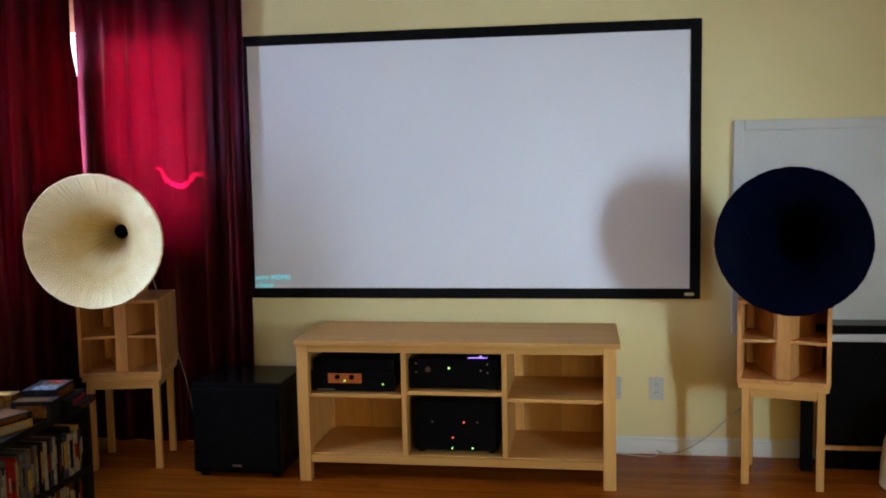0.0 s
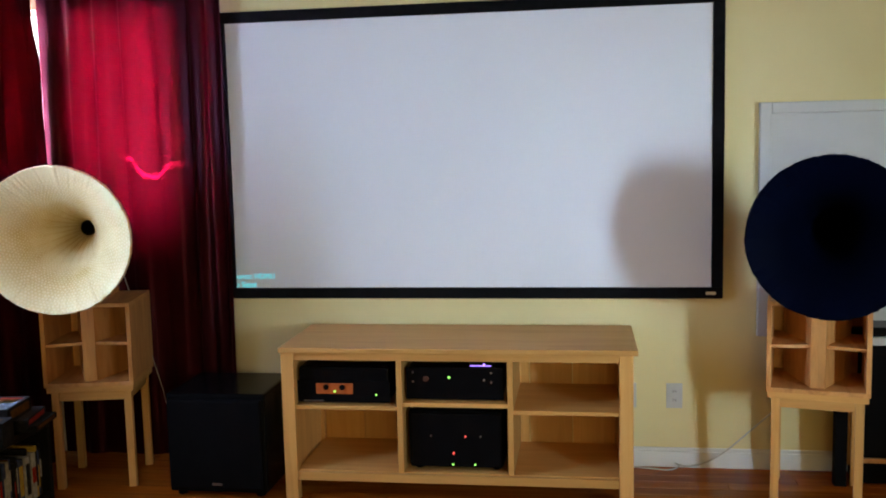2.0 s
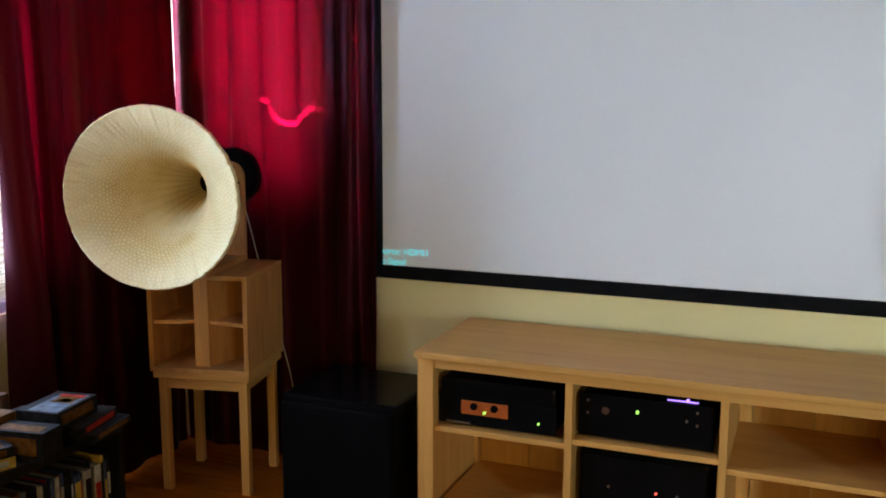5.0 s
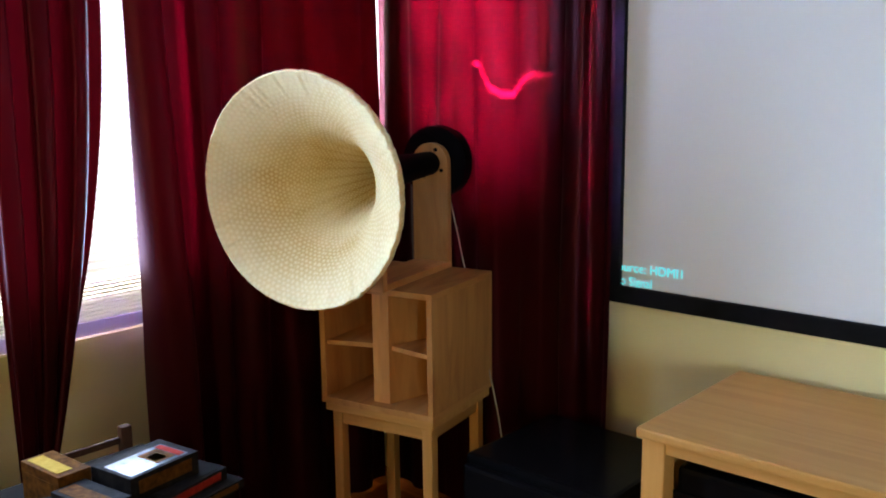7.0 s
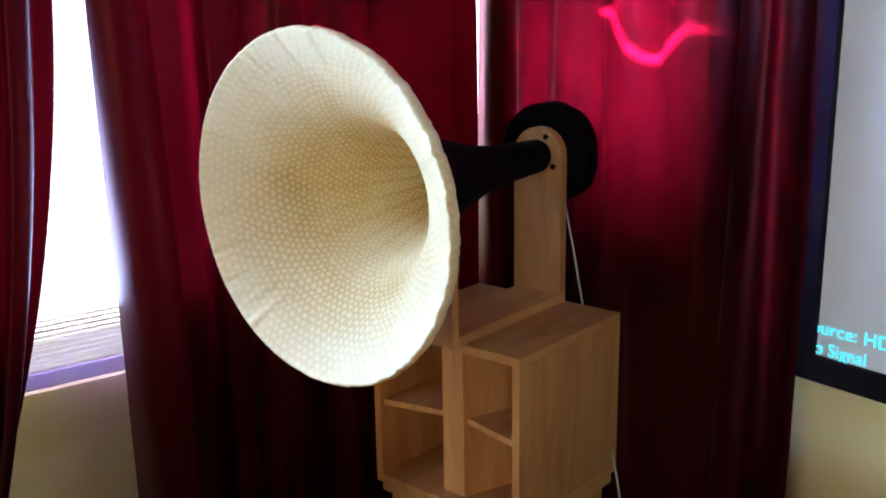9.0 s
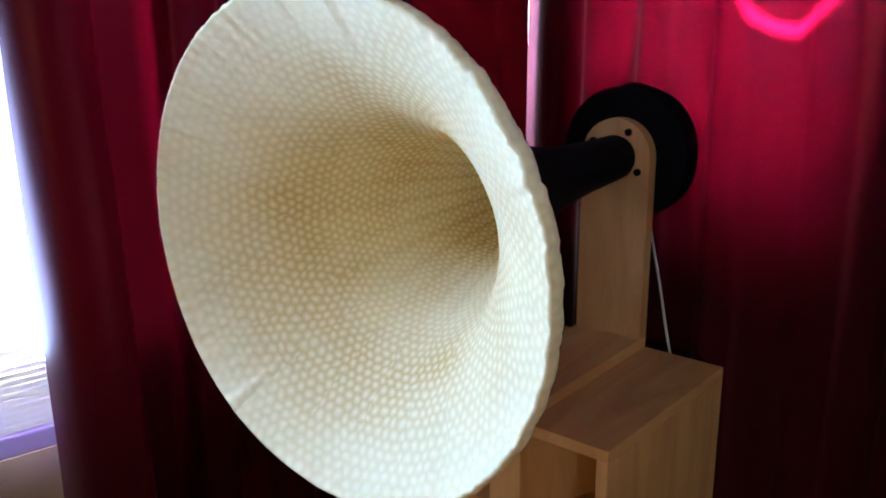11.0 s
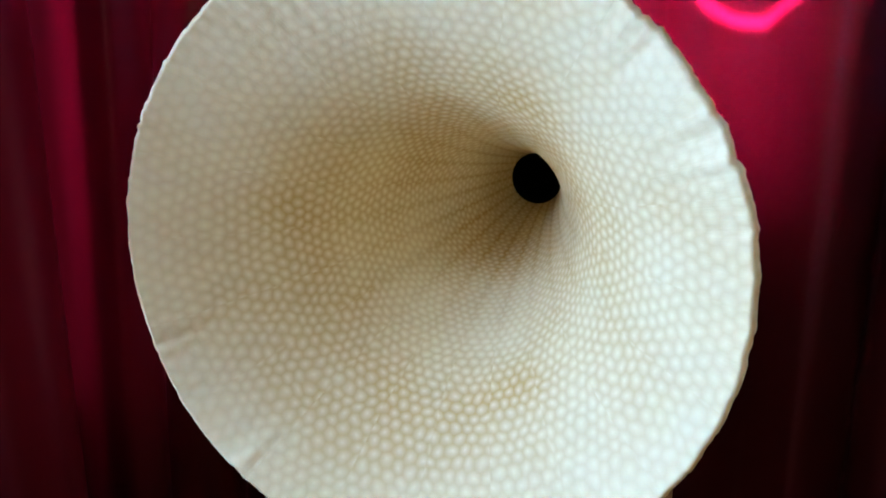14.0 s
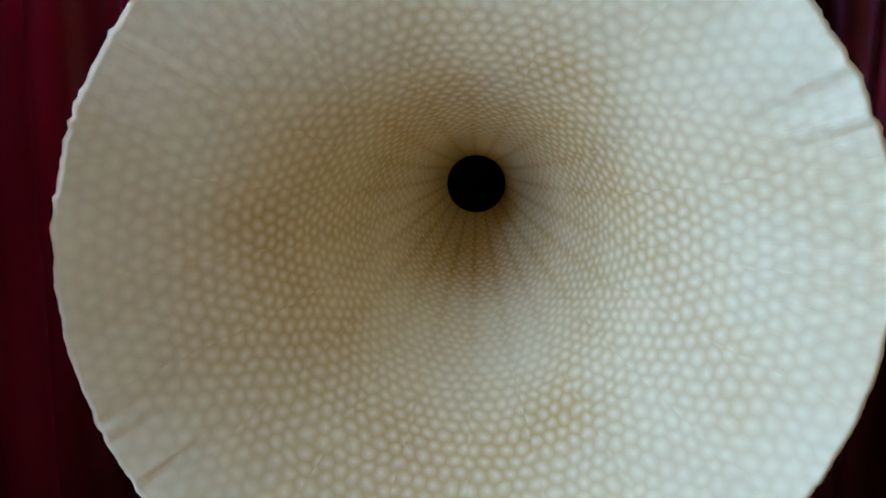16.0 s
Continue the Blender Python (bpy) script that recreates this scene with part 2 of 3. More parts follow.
# ---- building helpers ----


def mesh_of(name, bm, mat, smooth=False):
    me = bpy.data.meshes.new(name)
    bmesh.ops.recalc_face_normals(bm, faces=bm.faces)
    bm.to_mesh(me)
    bm.free()
    me.materials.append(mat)
    if smooth:
        for p in me.polygons:
            p.use_smooth = True
    return me


def part(name, bm, mat, parent=None, label="", smooth=False):
    ob = new(name, mesh_of(name, bm, mat, smooth))
    if parent is not None:
        ob.parent = parent
    return tagged(ob, label)


def block(x0, x1, y0, y1, z0, z1, soft=0.0, bm=None):
    bm = bm or bmesh.new()
    m = Matrix.Translation(((x0 + x1) / 2, (y0 + y1) / 2, (z0 + z1) / 2)) @ Matrix.Diagonal((x1 - x0, y1 - y0, z1 - z0, 1))
    made = bmesh.ops.create_cube(bm, size=1, matrix=m)
    if soft:
        edges = {e for v in made["verts"] for e in v.link_edges}
        bmesh.ops.bevel(bm, geom=list(edges), offset=soft, segments=2, affect="EDGES", profile=0.6)
    return bm


def rod(p, q, r, sides=16, r2=None, bm=None):
    bm = bm or bmesh.new()
    p, q = Vector(p), Vector(q)
    m = Matrix.Translation((p + q) / 2) @ (q - p).to_track_quat("Z", "Y").to_matrix().to_4x4()
    bmesh.ops.create_cone(bm, cap_ends=True, segments=sides, radius1=r, radius2=r if r2 is None else r2, depth=(q - p).length, matrix=m)
    return bm


def thing(name, label, category, at=None, group="", kind=""):
    ob = new(name)
    if at is not None:
        ob.matrix_world = at
    return tagged(ob, label, category, group, kind)


def structure(name, bm, mat, label, category):
    return tagged(part(name, bm, mat), label, category, "", "structure")


def tube(name, points, r, mat):
    c = bpy.data.curves.new(name, "CURVE")
    c.dimensions, c.bevel_depth, c.bevel_resolution = "3D", r, 3
    s = c.splines.new("NURBS")
    s.points.add(len(points) - 1)
    for a, p in zip(s.points, points):
        a.co = (*p, 1)
    s.use_endpoint_u, s.order_u = True, 3
    c.materials.append(mat)
    return new(name, c)


# ---- the room ----
WX, EX, SY, NY, TOP = -2.74, 3.4, -3.2, 4.675, 2.6
N0, N1, NZ0, NZ1 = -2.50, -1.93, 0.95, 2.20      # north window
W0, W1, WZ0, WZ1 = 2.74, 3.97, 0.74, 2.2         # west window

bm = block(WX - 0.2, N0, NY, NY + 0.2, 0, 0.8)
block(WX - 0.2, N0, NY, NY + 0.2, 2.2, TOP, 0, bm)
block(-2.60, N0, NY, NY + 0.2, 0.8, 2.2, 0, bm)
block(N1, EX + 0.2, NY, NY + 0.2, 0, TOP, 0, bm)
block(N0, N1, NY, NY + 0.2, 0, NZ0, 0, bm)
block(N0, N1, NY, NY + 0.2, NZ1, TOP, 0, bm)
structure("wall_north", bm, WALL, "cream yellow painted plaster wall behind the projection screen", "wall")
bm = block(WX - 0.2, WX, SY, W0, 0, TOP)
block(WX - 0.2, WX, W1, 4.46, 0, TOP, 0, bm)
block(WX - 0.2, WX, 4.46, NY, 0, 0.8, 0, bm)
block(WX - 0.2, WX, 4.46, NY, 2.2, TOP, 0, bm)
block(WX - 0.2, WX, W0, W1, 0, WZ0, 0, bm)
block(WX - 0.2, WX, W0, W1, WZ1, TOP, 0, bm)
structure("wall_west", bm, WALL, "cream painted wall with a curtained window", "wall")
bm = block(EX, EX + 0.2, SY, -0.4, 0, TOP)
block(EX, EX + 0.2, 0.3, NY, 0, TOP, 0, bm)
block(EX, EX + 0.2, -0.4, 0.3, 0, 0.7, 0, bm)
block(EX, EX + 0.2, -0.4, 0.3, 1.9, TOP, 0, bm)
structure("wall_east", bm, WALL, "cream painted wall with a narrow window", "wall")
bm = block(WX - 0.2, -0.1, SY - 0.2, SY, 0, TOP)
block(2.3, EX + 0.2, SY - 0.2, SY, 0, TOP, 0, bm)
block(-0.1, 2.3, SY - 0.2, SY, 0, 0.8, 0, bm)
block(-0.1, 2.3, SY - 0.2, SY, 2.2, TOP, 0, bm)
structure("wall_south", bm, WALL, "cream painted rear wall with an opening added for the fill light", "wall")
structure("ceiling", block(WX - 0.2, EX + 0.2, SY - 0.2, NY + 0.2, TOP, TOP + 0.15), CEIL, "plain white painted ceiling", "ceiling")
floor = structure("floor", block(WX - 0.2, EX + 0.2, SY - 0.2, NY + 0.2, -0.12, -0.004), OAKFLOOR, "varnished orange-brown hardwood floorboards", "floor")

bm = block(-1.7, EX, NY - 0.014, NY, 0, 0.075, 0.003)
block(-1.7, EX, NY - 0.009, NY, 0.075, 0.092, 0.003, bm)
structure("baseboard", bm, TRIM, "white painted moulded baseboard along the wall", "baseboard")


def window(name, label, at, wide, z0, z1):
    """A window in its opening: local x along the wall, y outwards."""
    w = thing(name, label, "window", at, "", "structure")
    f = 0.045
    for nm, a in (("window_sill", (-wide / 2, wide / 2, 0.02, 0.16, z0, z0 + 0.03)), ("window_frame", (-wide / 2, wide / 2, 0.1, 0.15, z1 - f, z1)),
                  ("window_frame", (-wide / 2, -wide / 2 + f, 0.1, 0.15, z0 + 0.03, z1 - f)), ("window_frame", (wide / 2 - f, wide / 2, 0.1, 0.15, z0 + 0.03, z1 - f)),
                  ("window_frame", (-wide / 2 + f, wide / 2 - f, 0.1, 0.15, z0 + 0.03, z0 + 0.03 + f))):
        part(nm, block(*a, 0.003), TRIM, w)
    p = part("pane", block(-wide / 2 + f, wide / 2 - f, 0.123, 0.127, z0 + 0.03 + f, z1 - f), PANE, w)
    p.visible_shadow = False
    return w


window("window_1", "white framed window behind the pink-lit curtain", pose((N0 + N1) / 2, NY, 0), N1 - N0, NZ0, NZ1)
window("window_2", "white framed window with a pleated blind", pose(WX, (W0 + W1) / 2, 0, 0, 0, 90), W1 - W0, WZ0, WZ1)
window("window_3", "narrow white framed window in the far wall", pose(EX, -0.05, 0, 0, 0, -90), 0.7, 0.7, 1.9)

# unseen window, added so that the rear fill has an opening
window("added_fill_window", "unseen wide window added in the rear wall for the warm fill", pose(1.1, SY, 0, 0, 0, 180), 2.4, 0.8, 2.2)
# bright sky outside the two windows that are looked through
for a, mat in (((N0 - 0.9, N1 + 0.6, NY + 0.9, NY + 0.92, 0.4, 3.2), DAY), ((WX - 0.95, WX - 0.93, 4.44, 6.4, 0.2, 3.2), DAY),
               ((WX - 0.95, WX - 0.93, W0 - 0.8, 4.436, 0.2, 3.2), DAY_WEST)):
    structure("backdrop", block(*a), mat, "overexposed white sky outside the window", "sky")

# white casing and flat panel at the far end of the screen wall
panel = thing("panelled_hatch", "white painted flat wall panel in a moulded casing", "wall panel", None, "", "structure")
PX0, PX1, PZ0, PZ1 = 0.709, 1.95, 0.62, 1.655
part("panel_face", block(PX0 + 0.05, PX1 - 0.05, NY - 0.008, NY, PZ0, PZ1 - 0.05), PANELWHITE, panel)
for a in ((PX0, PX0 + 0.05, PZ0, PZ1), (PX1 - 0.05, PX1, PZ0, PZ1), (PX0 + 0.05, PX1 - 0.05, PZ1 - 0.05, PZ1)):
    part("casing", block(a[0], a[1], NY - 0.03, NY, a[2], a[3], 0.006), PANELWHITE, panel)
part("rail", block(PX0 + 0.05, PX1 - 0.05, NY - 0.016, NY - 0.008, 0.88, 0.91, 0.003), PANELWHITE, panel)

# ---- curtains ----


def curtain(name, label, a, b, depth, folds, z0, z1, seed, edge=None, swell=None, lead=None, hold=0.15):
    """A hanging cloth from a to b (plan points), with folds that open and wander towards the hem."""
    rnd = random.Random(seed)
    a, b = Vector(a), Vector(b)
    along, length = (b - a).normalized(), (b - a).length
    side = Vector((-along.y, along.x))
    phase = [rnd.uniform(0, 6.28) for _ in range(6)]
    phase[2] = phase[2] if lead is None else lead
    nu, nv = folds * 22, 44
    bm = bmesh.new()
    grid = []
    for j in range(nv + 1):
        v = j / nv
        z = z1 + (z0 - z1) * v
        row = []
        for i in range(nu + 1):
            u = i / nu
            w = u + 0.022 * math.sin(2 * math.pi * 1.3 * u + phase[0] + 1.6 * v) + 0.012 * math.sin(9 * u + phase[1] + 3 * v)
            turn = 2 * math.pi * folds * w + phase[2]
            s = math.sin(turn)
            s = math.copysign(abs(s) ** 0.8, s)
            d = depth * (0.65 + 0.35 * v) * s * (0.75 + 0.4 * math.sin(5 * u + phase[3] + v))
            ease = (swell(u) if swell else 1.0) * min(1.0, 9 * u + hold, 9 * (1 - u) + 0.15)
            d *= ease
            # the cloth doubles back on itself at the flanks of a fold
            back = -0.105 * length / folds * math.sin(2 * turn) * min(1.0, ease) * (0.8 + 0.4 * math.sin(3.1 * u + phase[5] + 0.8 * v))
            d += 0.010 * v * math.sin(23 * u + 7 * v + phase[4]) + 0.004 * noise.noise((u * 9, v * 7, seed))
            d = min(d, 0.05)
            p = a + along * (length * u + back) + side * d
            if edge:
                p = p + along * edge(u, z)
            row.append(bm.verts.new((p.x, p.y, z)))
        grid.append(row)
    for j in range(nv):
        for i in range(nu):
            bm.faces.new((grid[j][i], grid[j][i + 1], grid[j + 1][i + 1], grid[j + 1][i]))
    ob = part(name, bm, SATIN, None, label, True)
    return tagged(ob, label, "curtain", "curtains of the corner")


def swept(u, z):
    """The curtain is drawn back a little lower down on its window side."""
    return -u ** 1.5 * 0.15 * max(0.0, 1.75 - z) ** 2


def parted(u, z):
    """The far edge hangs back a little near the rod."""
    return u ** 6 * (0.014 - 0.044 * max(0.0, min(1.0, (z - 1.95) / 0.15)))


curtain("curtain", "dark red satin curtain swept aside beside the bright window gap", (-2.60, 3.28), (-2.60, 3.595), 0.036, 3, 0.03, 2.52, 3, swept)
curtain("curtain", "dark red satin curtain with a pale sheen on its fold", (-2.60, 3.65), (-2.598, 4.548), 0.07, 5, 0.03, 2.52, 7, parted, lambda u: 0.4 + 1.0 * max(0.0, min(1.0, (0.26 - u) * 12)), math.pi, 0.7)
curtain("curtain", "red satin curtain lit pink by the window behind it", (-2.61, 4.58), (-1.695, 4.57), 0.03, 6, 0.03, 2.52, 12, None, lambda u: 0.3 + 0.4 * max(0.0, min(1.0, (u - 0.3) * 4)) + 0.8 * max(0.0, min(1.0, (u - 0.74) * 9)))
for nm, p, q in (("curtain_rod", (-2.66, 0.9, 2.53), (-2.66, 4.6, 2.53)), ("curtain_rod", (-2.62, 4.62, 2.53), (-1.66, 4.62, 2.53))):
    tagged(part(nm, rod(p, q, 0.012), MATT), "black metal curtain rod above the window", "curtain rod", "", "")

# ---- two unseen sheets added behind the lit curtain: the slit between them draws the bright curved line ----
def hem(x):
    """Height of the slit between the two added sheets across the window."""
    pts = ((-2.8, 1.47), (-2.22, 1.47), (-2.17, 1.463), (-2.136, 1.395), (-2.09, 1.372), (-2.047, 1.368), (-2.013, 1.402), (-1.98, 1.43), (-1.90, 1.42))
    for (a, p), (b, q) in zip(pts, pts[1:]):
        if x <= b:
            return p + (q - p) * (x - a) / (b - a) + 0.012
    return pts[-1][1] + 0.012


# an added sheet that shapes the window glow coming through the curtain
def lining(name, label, mat, low, high, y=4.60):
    bm = bmesh.new()
    rows = []
    for k in range(81):
        x = -2.585 + 0.725 * k / 80
        rows.append((bm.verts.new((x, y, low(x))), bm.verts.new((x, y, high(x)))))
    for (a, b), (c, d) in zip(rows, rows[1:]):
        bm.faces.new((a, c, d, b))
    ob = part(name, bm, mat, None, label)
    return tagged(ob, label, "curtain lining")


lining("lower_glow_mask", "unseen sheet added behind the lower curtain to dim the window glow", DIMCLOTH, lambda x: 0.7, lambda x: hem(x) - 0.005 + 0.03 * max(0.0, min(1.0, (-2.21 - x) * 20)), 4.605)
lining("upper_glow_mask", "unseen thin sheet added behind the curtain to soften the window glow", THIN_CLOTH, lambda x: hem(x) + 0.012 * max(0.0, min(1.0, (x + 2.22) * 12)), lambda x: 2.21)

# ---- pleated blind in the west window ----
blind = thing("pleated_blind", "white pleated blind lowered to the sill, light behind it", "blind", pose(-2.705, 0, 0))
for k in range(64):
    z = 0.80 + (k * 0.0105 if k < 10 else 0.105 + (k - 10) * 0.024)
    step = 0.0085 if k < 10 else 0.024
    bm = bmesh.new()
    ring = [bm.verts.new(p) for p in ((0.0, 2.72, z), (0.012, 2.72, z + step / 2), (0.0, 2.72, z + step))]
    far = [bm.verts.new((v.co.x, 3.99, v.co.z)) for v in ring]
    bm.faces.new((ring[0], ring[1], far[1], far[0]))
    bm.faces.new((ring[1], ring[2], far[2], far[1]))
    part("slat", bm, THIN_CLOTH if k < 10 else BLIND, blind)
part("bottom_rail", block(-0.006, 0.016, 2.72, 3.99, 0.765, 0.80, 0.004), TRIM, blind)

# ---- projection screen ----
SX0, SX1, SZ0, SZ1, SFY = -1.762, 0.560, 0.791, 2.142, 4.644
screen = thing("projection_screen", "white projection screen in a black velvet frame on the wall", "projection screen")
part("canvas", block(SX0 + 0.04, SX1 - 0.04, SFY + 0.012, NY - 0.002, SZ0 + 0.04, SZ1 - 0.04), CANVAS, screen, "plain white projection canvas")
for a in ((SX0, SX1, SZ1 - 0.051, SZ1), (SX0, SX1, SZ0, SZ0 + 0.051), (SX0, SX0 + 0.051, SZ0 + 0.051, SZ1 - 0.051), (SX1 - 0.051, SX1, SZ0 + 0.051, SZ1 - 0.051)):
    part("frame_bar", block(a[0], a[1], SFY, NY - 0.004, a[2], a[3], 0.004), VELVET, screen, "black velvet covered bar")
part("maker_plate", block(SX1 - 0.075, SX1 - 0.032, SFY - 0.002, SFY, SZ0 + 0.018, SZ0 + 0.032), STEEL, screen, "small silver plate")


def lettering(text, x, z, high, wide):
    c = bpy.data.curves.new("letters", "FONT")
    c.body, c.size, c.extrude = text, 1.0, 0.0
    tmp = bpy.data.objects.new("letters", c)
    scene.collection.objects.link(tmp)
    bpy.context.view_layer.update()
    me = bpy.data.meshes.new_from_object(tmp.evaluated_get(bpy.context.evaluated_depsgraph_get()))
    bpy.data.objects.remove(tmp)
    w = max(v.co.x for v in me.vertices)
    for v in me.vertices:
        v.co = (x + v.co.x / w * wide, 0, z + v.co.y / 0.73 * high)
    me.materials.clear()
    me.materials.append(CYAN)
    ob = new("caption", me)
    ob.location.y = SFY + 0.009
    ob.parent = screen
    return tagged(ob, "cyan projected lettering")


lettering("Source: HDMI1", -1.742, 0.886, 0.026, 0.221)
lettering("No Signal", -1.742, 0.846, 0.026, 0.128)

# ---- media bench ----
TX0, TX1, TY0, TY1, TZ = -1.333, 0.155, 4.092, 4.62, 0.674
bench = thing("media_bench", "pale birch media bench with six open compartments", "media bench")
part("top", block(TX0, TX1, TY0, TY1, TZ - 0.024, TZ, 0.006), BIRCH, bench)
LX0, LX1, LY0, LY1 = TX0 + 0.004, TX1 - 0.018, TY0 + 0.022, TY1 - 0.015
for x in (LX0, LX1 - 0.056):
    for y in (LY0, LY1 - 0.05):
        part("leg", block(x, x + 0.056, y, y + 0.05, 0, TZ - 0.024, 0.004), BIRCH_UP, bench)
for x in (LX0 + 0.018, LX1 - 0.038):
    part("side_panel", block(x, x + 0.02, LY0 + 0.05, LY1 - 0.05, 0.095, TZ - 0.024), BIRCH_UP, bench)
part("top_rail", block(LX0 + 0.056, LX1 - 0.056, LY0 + 0.006, LY0 + 0.028, 0.616, TZ - 0.024, 0.002), BIRCH, bench)
part("bottom_rail", block(LX0 + 0.056, LX1 - 0.056, LY0 + 0.006, LY0 + 0.028, 0.092, 0.128, 0.002), BIRCH, bench)
part("bottom_shelf", block(LX0 + 0.05, LX1 - 0.05, LY0 + 0.028, LY1 - 0.02, 0.112, 0.131), BIRCH, bench)
D1, D2 = -0.836, -0.372
for x in (D1, D2):
    part("divider", block(x, x + 0.024, LY0 + 0.012, LY1 - 0.02, 0.131, 0.645, 0.002), BIRCH_UP, bench)
for x0, x1, z in ((LX0 + 0.05, D1, 0.400), (D1 + 0.024, D2, 0.418), (D2 + 0.024, LX1 - 0.05, 0.392)):
    part("shelf", block(x0, x1, LY0 + 0.016, LY1 - 0.022, z, z + 0.018, 0.002), BIRCH, bench)
for k in range(7):
    x = LX0 + 0.05 + k * (LX1 - LX0 - 0.1) / 7
    part("back_board", block(x, x + (LX1 - LX0 - 0.1) / 7 - 0.003, LY1 - 0.018, LY1 - 0.006, 0.10, 0.65), BIRCH_UP, bench)


def lamp_dot(name, x, y, z, mat, parent, r=0.0032):
    part(name, rod((x, y + 0.004, z), (x, y - 0.004, z), r, 10), mat, parent)


# amplifier with an orange meter
amp = thing("stereo_amplifier", "low black amplifier with an orange lit meter and green lamps", "amplifier")
part("chassis", block(-1.27, -0.875, 4.17, 4.50, 0.428, 0.575, 0.012), BLACK, amp)
part("front_panel", block(-1.275, -0.870, 4.160, 4.17, 0.424, 0.52, 0.004), BLACK, amp)
part("meter", block(-1.19, -1.03, 4.155, 4.16, 0.462, 0.508, 0.002), AMBER, amp, "orange meter window")
lamp_dot("lamp", -1.108, 4.152, 0.474, GREEN_LED, amp, 0.004)
lamp_dot("lamp", -0.928, 4.157, 0.460, GREEN_LED, amp)
for x in (-1.145, -1.075):
    part("knob", rod((x, 4.156, 0.492), (x, 4.147, 0.492), 0.012, 14), MATT, amp)
part("trim_strip", block(-1.245, -1.16, 4.156, 4.16, 0.428, 0.434), STEEL, amp)
for x in (-1.23, -0.91):
    for y in (4.2, 4.46):
        part("foot", rod((x, y, 0.418), (x, y, 0.428), 0.014), MATT, amp)

# receiver in the middle
rec = thing("audio_receiver", "black audio receiver with a green power lamp", "receiver")
part("chassis", block(-0.795, -0.395, 4.17, 4.50, 0.446, 0.578, 0.006), BLACK, rec)
part("front_panel", block(-0.800, -0.390, 4.160, 4.17, 0.444, 0.582, 0.004), BLACK, rec)
lamp_dot("lamp", -0.617, 4.157, 0.540, GREEN_LED, rec, 0.0045)
part("emblem", rod((-0.715, 4.16, 0.532), (-0.715, 4.156, 0.532), 0.012, 12), DARKWOOD, rec)
for x, z in ((-0.77, 0.56), (-0.77, 0.52), (-0.44, 0.56), (-0.44, 0.52), (-0.47, 0.53)):
    part("screw", rod((x, 4.16, z), (x, 4.156, z), 0.004, 8), STEEL, rec)
for x in (-0.76, -0.43):
    for y in (4.2, 4.46):
        part("foot", rod((x, y, 0.436), (x, y, 0.446), 0.014), MATT, rec)
hub = thing("media_player", "small flat player with violet lights on the receiver", "media player")
part("case", block(-0.535, -0.435, 4.17, 4.27, 0.582, 0.600, 0.004), MATT, hub)
part("light_strip", block(-0.53, -0.44, 4.167, 4.17, 0.586, 0.589), VIOLET_LED, hub, "violet light strip")
lamp_dot("lamp", -0.47, 4.166, 0.593, VIOLET_LED, hub, 0.005)

# power amplifier below
pwr = thing("power_amplifier", "large black power amplifier with red and green lamps", "amplifier")
part("chassis", block(-0.80, -0.395, 4.18, 4.50, 0.143, 0.392, 0.02), BLACK, pwr)
part("front_panel", block(-0.79, -0.40, 4.165, 4.18, 0.150, 0.385, 0.01), BLACK, pwr)
for x, z, m in ((-0.553, 0.286, RED_LED), (-0.605, 0.212, RED_LED), (-0.608, 0.163, GREEN_LED), (-0.514, 0.164, GREEN_LED)):
    lamp_dot("lamp", x, 4.162, z, m, pwr, 0.0035)
for x in (-0.70, -0.49):
    part("screw", rod((x, 4.166, 0.286), (x, 4.161, 0.286), 0.004, 8), STEEL, pwr)
for x in (-0.76, -0.43):
    for y in (4.22, 4.46):
        part("foot", rod((x, y, 0.131), (x, y, 0.145), 0.016), MATT, pwr)

# ---- subwoofer ----
sub = thing("subwoofer", "glossy black subwoofer box on the floor", "subwoofer")
part("cabinet", block(-1.86, -1.415, 4.13, 4.52, 0.02, 0.46, 0.012), BLACK, sub)
part("grille", block(-1.85, -1.425, 4.105, 4.13, 0.04, 0.44, 0.012), MATT, sub, "black cloth grille")
part("maker_plate", block(-1.655, -1.61, 4.102, 4.105, 0.062, 0.072), STEEL, sub, "small silver plate")
for x in (-1.82, -1.46):
    for y in (4.17, 4.48):
        part("foot", rod((x, y, 0), (x, y, 0.022), 0.02), MATT, sub)

# ---- horn loudspeakers on their cabinets and stools ----
HORN_PROFILE = ((0.0, 0.298), (0.015, 0.2765), (0.035, 0.249), (0.06, 0.2165), (0.09, 0.183), (0.13, 0.149), (0.18, 0.122),
                (0.24, 0.098), (0.31, 0.076), (0.39, 0.0545), (0.47, 0.0365), (0.56, 0.030), (0.68, 0.026))


def profile(s):
    for (a, r0), (b, r1) in zip(HORN_PROFILE, HORN_PROFILE[1:]):
        if s <= b:
            k = (s - a) / (b - a)
            return r0 + (r1 - r0) * k
    return HORN_PROFILE[-1][1]


def smooth_profile(s):
    return sum(profile(max(0.0, s + d)) for d in (-0.012, -0.006, 0, 0.006, 0.012)) / 5 if s > 0.012 else profile(s)


